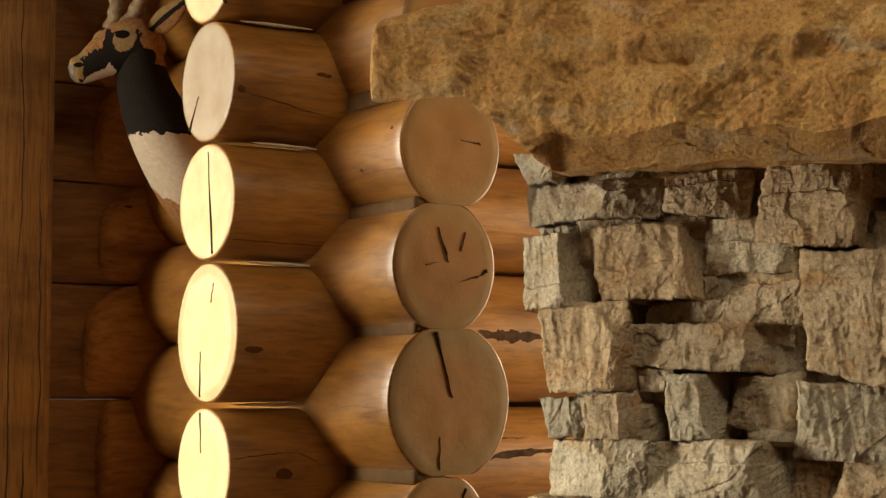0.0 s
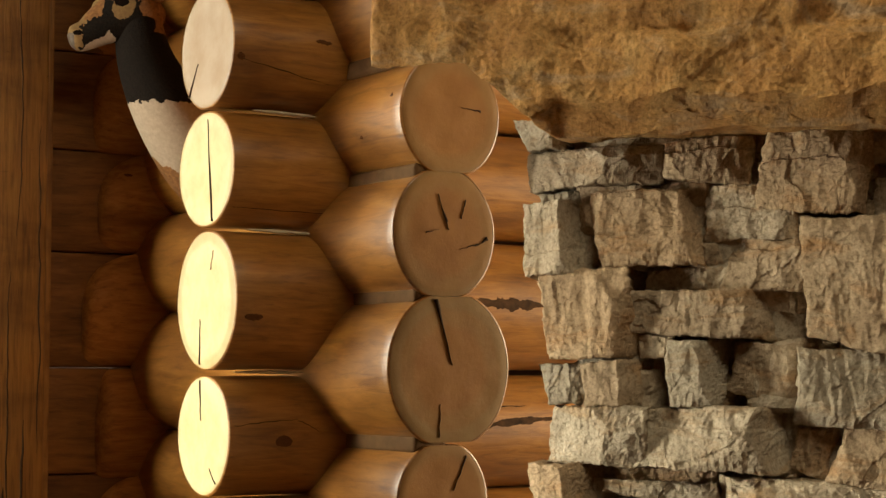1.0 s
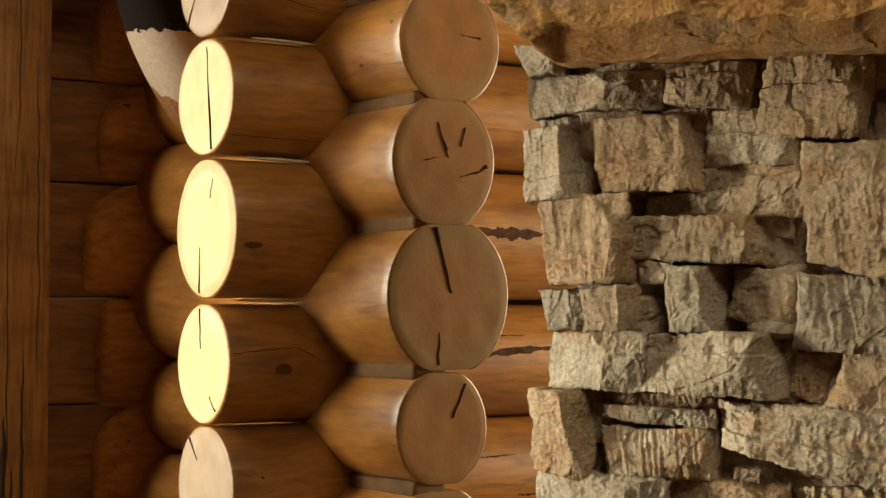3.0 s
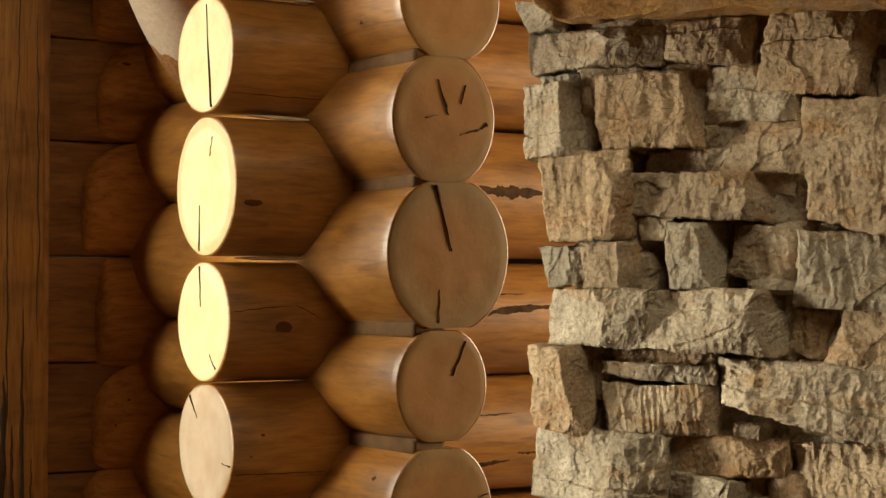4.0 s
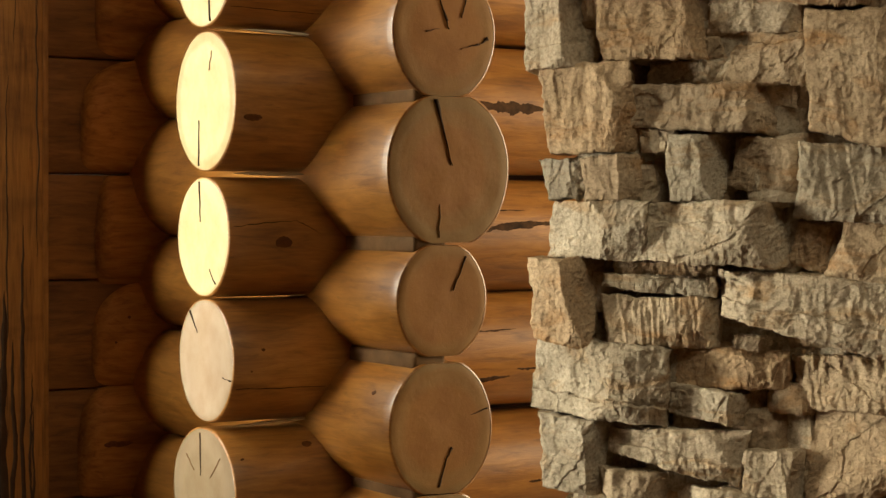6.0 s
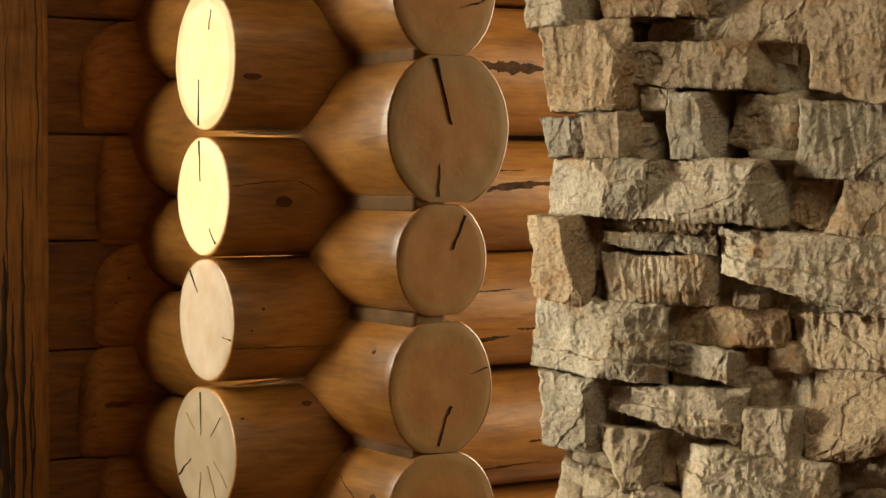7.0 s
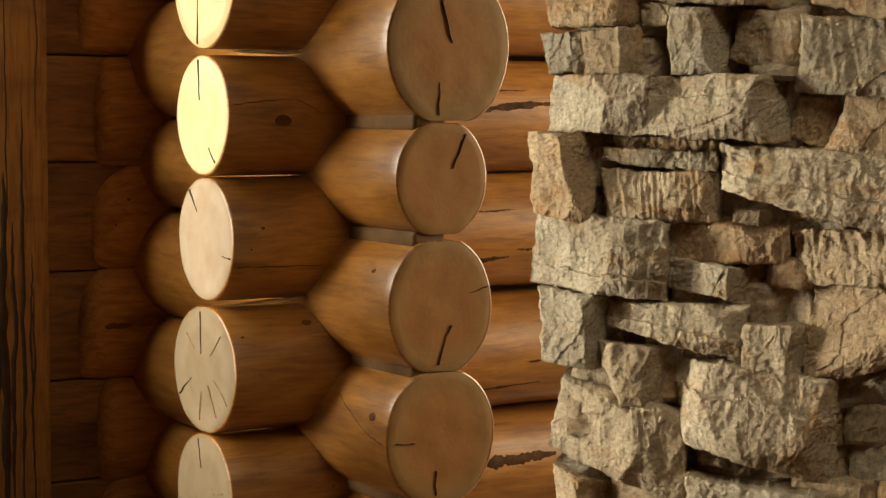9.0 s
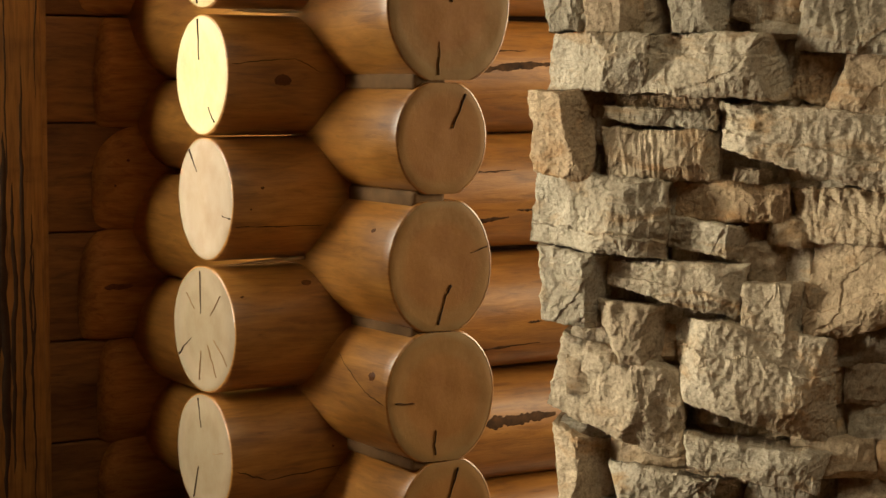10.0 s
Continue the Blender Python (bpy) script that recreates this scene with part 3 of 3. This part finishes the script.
marks(A_LOGS, 5, True, [("knot", 0.135, 0.185, -0.012, -0.014, 0.020), ("check", 0.013, 0.20, 0.030, 0.045, 0.0016), ("check", 0.20, 0.27, 0.045, 0.01, 0.0014)])
marks(A_LOGS, 6, True, [("check", 0.013, 0.28, -0.066, -0.07, 0.0017), ("knot", 0.083, 0.094, 0.035, 0.035, 0.005), ("knot", 0.05, 0.056, -0.02, -0.02, 0.003)])
marks(A_LOGS, 7, True, [("knot", 0.225, 0.255, 0.125, 0.125, 0.012), ("knot", 0.03, 0.042, 0.10, 0.10, 0.004)])
marks(A_LOGS, 8, True, [("check", 0.013, 0.11, -0.02, -0.055, 0.0022), ("check", 0.11, 0.34, -0.055, -0.035, 0.0020), ("knot", 0.30, 0.308, 0.02, 0.02, 0.003)])
# front wall: dark bark streaks behind the crossing
marks(A_LOGS, 4, True, [("bark_streak", 0.74, 0.98, 0.005, 0.0, 0.022)])
marks(A_LOGS, 5, True, [("bark_streak", 0.78, 1.05, 0.02, 0.04, 0.014), ("bark_streak", 0.74, 0.95, 0.07, 0.075, 0.003)])
marks(A_LOGS, 6, True, [("bark_streak", 0.72, 0.88, -0.085, -0.07, 0.010), ("bark_streak", 0.9, 0.98, -0.05, -0.05, 0.004), ("bark_streak", 0.76, 0.9, 0.06, 0.065, 0.003)])
marks(A_LOGS, 7, True, [("bark_streak", 0.76, 0.83, 0.14, 0.145, 0.012), ("bark_streak", 0.72, 0.99, -0.10, -0.085, 0.005), ("bark_streak", 0.93, 0.98, -0.02, -0.02, 0.004)])
marks(A_LOGS, 8, True, [("bark_streak", 0.78, 1.05, 0.03, 0.04, 0.022)])
# cross wall
marks(B_LOGS, 2, False, [("knot", 0.045, 0.06, 0.045, 0.045, 0.006), ("knot", 0.20, 0.215, -0.05, -0.05, 0.006)])
marks(B_LOGS, 6, False, [("knot", 0.10, 0.12, 0.09, 0.09, 0.008)])
marks(B_LOGS, 7, False, [("knot", 0.065, 0.098, 0.055, 0.055, 0.015), ("check", 0.012, 0.10, -0.01, 0.01, 0.0018), ("check", 0.10, 0.28, 0.01, 0.09, 0.0016)])
# nook wall
marks(C_LOGS, 3, False, [("knot", 0.60, 0.63, 0.085, 0.085, 0.006)])
marks(C_LOGS, 7, False, [("knot", 0.60, 0.70, 0.0, 0.0, 0.012)])
marks(C_LOGS, 6, False, [("knot", 0.60, 0.612, 0.06, 0.06, 0.005), ("knot", 0.65, 0.658, -0.02, -0.02, 0.004)])

# scribed filler strips in the joints of the cross wall
for z in (2.725, 2.416, 2.107, 1.7905, 1.4100, 1.107, 0.768, 0.430):
    strip = block((0.008, 0.0, -0.024), (0.62, 0.098, 0.024), 0.012)
    part("joint_strip", strip, STRIP, wall_b, "greyish brown filler strip").location = (0, 0, z)

# ---- the antelope mount in the nook ----
def antelope_mount():
    """A stuffed antelope head and neck as one plain mesh, hung on the cross wall."""
    bm = bmesh.new()

    def loft(spine, mat, turns=28, cap=True):
        rows = []
        for i, (p, r, d) in enumerate(spine):
            a, c = spine[max(0, i - 1)][0], spine[min(len(spine) - 1, i + 1)][0]
            t = (Vector(c) - Vector(a)).normalized()
            side = t.cross(Vector((0, 1, 0))).normalized()
            deep = side.cross(t).normalized()
            rows.append([bm.verts.new(Vector(p) + side * r * math.cos(k * 2 * math.pi / turns) + deep * d * math.sin(k * 2 * math.pi / turns)) for k in range(turns)])
        start = len(bm.faces)
        grid_faces(bm, rows, True)
        if cap:
            bm.faces.new(rows[0])
            bm.faces.new(rows[-1])
        bm.faces.ensure_lookup_table()
        for f in bm.faces[start:]:
            f.material_index = mat(f.calc_center_median()) if callable(mat) else mat

    def smooth_spine(keys, n):
        out = []
        for i in range(n + 1):
            t = i / n * (len(keys) - 1)
            j = min(int(t), len(keys) - 2)
            f = t - j
            p = [keys[max(0, min(len(keys) - 1, j + o))] for o in (-1, 0, 1, 2)]
            v = [0.5 * (2 * p[1][k] + (p[2][k] - p[0][k]) * f + (2 * p[0][k] - 5 * p[1][k] + 4 * p[2][k] - p[3][k]) * f * f
                        + (3 * p[1][k] - p[0][k] - 3 * p[2][k] + p[3][k]) * f ** 3) for k in range(5)]
            out.append((Vector((v[0], v[1], v[2])), v[3], v[4]))
        return out

    def coat(c):
        if c.z < -0.236 + 0.010 * noise.noise(c * 60) + 0.004 * noise.noise(c * 200) - 0.02 * c.x:
            return 2 if c.z < -0.405 - 0.55 * (c.x - 0.03) + 0.012 * noise.noise(c * 24) else 1
        return 2 if c.x > 0.035 + 0.02 * noise.noise(c * 30) and c.z > -0.02 else 0

    # neck, from the wall up to the skull
    loft(smooth_spine([(0.25, 0.22, -0.52, 0.10, 0.13), (0.165, 0.10, -0.40, 0.122, 0.14), (0.070, 0.03, -0.245, 0.110, 0.12), (0.005, 0.0, -0.10, 0.088, 0.09),
                       (-0.018, 0.0, 0.02, 0.070, 0.07), (-0.025, 0.0, 0.085, 0.05, 0.055)], 240), coat, 150)

    def face(c):
        f = 0.010 * noise.noise(c * 45) + 0.005 * noise.noise(c * 140)
        if ((c.x + 0.186) / 0.015) ** 2 + ((c.z + 0.030) / 0.008) ** 2 < 1:
            return 5                                   # nostril
        if c.x < -0.196 and c.z < -0.030:
            return 4                                   # nose pad
        mid = 0.008 + (c.x + 0.115) * 0.72
        if c.z < mid - 0.041 + f and c.x < -0.088 + 2 * f:
            return 1                                   # white lips and chin
        if c.z > mid + 0.030 + 2 * f and -0.172 < c.x < -0.112:
            return 2                                   # brown bridge of the nose
        if c.x < -0.172 + 2 * f:
            return 3
        if ((c.x + 0.058) / 0.023) ** 2 + ((c.z - 0.070) / 0.014) ** 2 < 1:
            return 5                                   # eye
        ring = ((c.x + 0.052) / 0.036) ** 2 + ((c.z - 0.058 - 0.2 * (c.x + 0.05)) / 0.042) ** 2 + 22 * f
        if ring < 1:
            return 3
        if c.z > 0.076 - 0.9 * (c.x + 0.09) * (c.x < -0.09) + 2 * f or c.x > 0.0 + f and c.z > -0.02:
            return 2
        return 0

    # skull and muzzle
    loft(smooth_spine([(0.045, 0.0, 0.085, 0.03, 0.03), (0.015, 0.0, 0.065, 0.070, 0.06), (-0.045, -0.015, 0.048, 0.082, 0.064), (-0.115, -0.04, 0.008, 0.066, 0.048),
                       (-0.165, -0.06, -0.028, 0.048, 0.038), (-0.200, -0.075, -0.044, 0.040, 0.032), (-0.217, -0.08, -0.050, 0.018, 0.018)], 200), face, 130)
    # brow of the far eye
    loft([(Vector((-0.152 + 0.02 * t, 0.0, 0.040 + 0.055 * t)), 0.022 * math.sin(math.pi * (0.1 + 0.8 * t)), 0.02) for t in [i / 10 for i in range(11)]], 3, 16)
    # ears, hollow side dark
    for dx, dy in ((0.0, -0.03),):
        loft([(Vector((0.02 + 0.115 * t + dx, dy - 0.02 * t, 0.085 + 0.095 * t)), 0.004 + 0.032 * math.sin(math.pi * min(1, 0.12 + t * 0.86)) ** 0.8, 0.010) for t in [i / 24 for i in range(25)]],
             lambda c, dx=dx: 3 if c.z - 0.085 > 0.82 * (c.x - dx - 0.02) + 0.012 else (0 if c.z - 0.085 > 0.82 * (c.x - dx - 0.02) - 0.008 else 2), 40)
    # ringed horns
    for dx, dy, lean in ((-0.065, -0.015, 0.75), (-0.12, 0.03, -0.25)):
        keys = []
        for i in range(60):
            t = i / 59
            r = 0.026 * (1 - 0.5 * t) * (1 + 0.10 * math.sin(t * 60))
            keys.append((Vector((dx + lean * 0.14 * t + 0.03 * math.sin(7 * t), dy + 0.03 * math.cos(7 * t), 0.110 + 0.42 * t)), r, r))
        loft(keys, 6, 18)
    ob = finish(bm, "antelope_mount", [FUR_DARK, FUR_WHITE, FUR_TAN, FUR_CREAM, NOSE, EYE_DARK, HORN])
    ob.matrix_world = Matrix.Translation((-0.925, 5.72, 2.655))
    return tagged(ob, "stuffed antelope head with dark neck and white chest hung on logs", "animal mount")


antelope_mount()

for row in (
    (-0.035, 0.067, 2.092, 2.146, -0.016, -0.002, -0.042, 0.003, 0.02, 0.90),
    (0.116, 0.280, 2.092, 2.128, -0.005, -0.007, 0.000, 0.013, -0.03, 0.90),
    (-0.016, 0.280, 2.009, 2.079, 0.006, 0.013, 0.004, 0.003, 0.05, 0.85),
    (0.289, 0.472, 2.010, 2.095, 0.020, -0.016, 0.001, 0.022, 0.04, 0.92),
    (0.497, 0.723, 1.941, 2.110, 0.006, -0.010, 0.033, 0.027, 0.06, 0.85),
    (0.737, 0.845, 1.926, 2.002, -0.002, -0.002, 0.001, 0.002, 0.01, 0.90),
    (0.014, 0.113, 1.967, 1.987, 0.002, -0.002, -0.005, 0.009, -0.01, 0.90),
    (-0.023, 0.148, 1.814, 1.966, -0.001, 0.001, -0.008, -0.003, 0.07, 0.50),
    (0.139, 0.371, 1.829, 1.983, 0.010, 0.004, -0.038, 0.009, 0.05, 0.80),
):
    rubble_stone(*row)
for row in (
    (0.381, 0.580, 1.884, 1.993, 0.002, 0.004, 0.005, 0.005, 0.02, 0.90),
    (0.588, 0.841, 1.645, 1.915, 0.002, -0.061, -0.008, 0.006, 0.07, 0.95),
    (0.374, 0.423, 1.834, 1.869, 0.003, -0.001, 0.000, 0.000, 0.01, 0.60),
    (0.423, 0.588, 1.775, 1.877, 0.008, -0.004, 0.028, 0.002, 0.03, 0.95),
    (0.247, 0.410, 1.776, 1.813, 0.011, 0.003, 0.010, 0.009, 0.01, 0.95),
    (0.024, 0.223, 1.630, 1.808, 0.013, 0.005, -0.022, -0.042, 0.04, 0.80),
    (0.189, 0.597, 1.675, 1.764, 0.005, -0.029, 0.001, 0.011, 0.06, 0.65),
    (0.235, 0.301, 1.632, 1.670, 0.002, -0.004, -0.006, 0.003, 0.02, 0.90),
    (0.019, 0.117, 1.528, 1.608, 0.010, 0.000, -0.031, 0.004, 0.01, 0.90),
):
    rubble_stone(*row)
for row in (
    (0.116, 0.297, 1.525, 1.613, 0.009, 0.003, -0.006, 0.005, 0.06, 0.40),
    (0.299, 0.413, 1.529, 1.654, 0.008, 0.000, -0.005, 0.014, 0.06, 0.60),
    (0.434, 0.575, 1.544, 1.647, 0.003, -0.032, 0.025, 0.008, 0.02, 0.95),
    (0.571, 0.837, 1.477, 1.633, -0.013, -0.022, 0.012, 0.003, 0.04, 0.95),
    (0.035, 0.245, 1.400, 1.512, 0.003, -0.004, 0.019, 0.012, 0.05, 0.90),
    (0.214, 0.555, 1.390, 1.512, 0.006, -0.015, 0.000, 0.020, 0.07, 0.75),
    (0.562, 0.643, 1.380, 1.471, 0.007, -0.029, 0.015, 0.018, 0.01, 0.80),
    (0.647, 0.837, 1.346, 1.475, 0.001, -0.015, 0.042, 0.001, 0.04, 0.90),
    (-0.001, 0.134, 1.211, 1.388, 0.005, -0.031, -0.015, 0.015, 0.07, 0.60),
):
    rubble_stone(*row)
for row in (
    (0.176, 0.399, 1.356, 1.384, -0.003, -0.002, 0.000, 0.002, 0.02, 0.95),
    (0.154, 0.393, 1.329, 1.353, -0.004, -0.021, 0.000, 0.004, 0.04, 0.95),
    (0.162, 0.402, 1.212, 1.307, -0.006, -0.011, -0.016, -0.003, 0.05, 0.85),
    (0.410, 0.836, 1.224, 1.353, -0.024, -0.119, -0.008, 0.001, 0.07, 0.90),
    (0.433, 0.544, 1.190, 1.223, -0.012, -0.005, -0.002, 0.024, 0.02, 0.50),
    (-0.001, 0.294, 1.054, 1.208, -0.028, -0.030, 0.016, 0.009, 0.06, 0.80),
    (0.307, 0.554, 1.124, 1.195, -0.005, -0.004, -0.013, -0.009, 0.02, 0.95),
    (0.569, 0.839, 1.082, 1.182, -0.010, -0.003, -0.023, -0.001, 0.03, 0.95),
    (0.280, 0.598, 1.042, 1.103, -0.038, -0.056, -0.007, 0.017, 0.07, 0.45),
):
    rubble_stone(*row)
for row in (
    (0.024, 0.164, 0.890, 1.042, -0.017, -0.021, -0.007, 0.008, 0.05, 0.70),
    (0.172, 0.455, 0.944, 1.020, -0.002, -0.072, -0.000, 0.029, 0.03, 0.93),
    (0.462, 0.579, 0.878, 0.980, -0.000, -0.035, 0.004, 0.011, 0.05, 0.75),
    (0.600, 0.841, 0.892, 1.078, -0.000, 0.082, 0.029, -0.002, 0.03, 0.70),
    (0.176, 0.319, 0.805, 0.930, -0.017, -0.006, -0.052, 0.003, 0.07, 0.50),
    (0.327, 0.655, 0.688, 0.883, -0.038, -0.092, -0.025, 0.007, 0.06, 0.85),
    (0.659, 0.851, 0.641, 0.856, -0.017, -0.003, -0.005, -0.006, -0.10, 0.50),
    (0.051, 0.334, 0.645, 0.817, -0.078, -0.113, 0.036, 0.015, 0.06, 0.85),
    (0.368, 0.445, 0.679, 0.710, -0.008, -0.006, -0.007, 0.024, 0.02, 0.50),
):
    rubble_stone(*row)
for row in (
    (0.350, 0.636, 0.576, 0.636, -0.038, -0.049, -0.010, 0.032, 0.10, 0.88),
    (0.063, 0.166, 0.453, 0.631, -0.048, -0.002, -0.022, 0.045, 0.05, 0.42),
    (0.196, 0.453, 0.484, 0.562, -0.034, -0.019, -0.033, 0.019, 0.05, 0.80),
    (0.367, 0.486, 0.553, 0.586, -0.019, -0.009, -0.001, 0.015, 0.01, 0.90),
    (0.504, 0.616, 0.450, 0.552, 0.004, 0.006, -0.002, 0.010, 0.02, 0.90),
    (0.642, 0.856, 0.498, 0.622, 0.011, 0.012, -0.003, -0.004, -0.09, 0.90),
    (0.033, 0.246, 0.329, 0.451, 0.026, -0.000, -0.021, 0.010, 0.05, 0.70),
    (0.264, 0.482, 0.344, 0.455, 0.006, 0.001, -0.002, 0.010, 0.04, 0.90),
    (0.509, 0.860, 0.351, 0.457, 0.046, 0.010, -0.008, -0.004, 0.05, 0.90),
):
    rubble_stone(*row)

# small rubble packed deep in the joints
z = 0.34
rnd = random.Random(77)
while z < 2.08:
    h = rnd.uniform(0.05, 0.10)
    s = 0.05 + rnd.uniform(0, 0.06)
    while s < 0.9:
        w = rnd.uniform(0.08, 0.2)
        rubble_stone(s, s + w, z, z + h, 0.0, 0.0, 0.0, 0.0, -0.016 + rnd.uniform(-0.010, 0.008), rnd.uniform(0.5, 0.95), "packing_stone", 0.011)
        s += w + 0.004
    z += h + 0.004
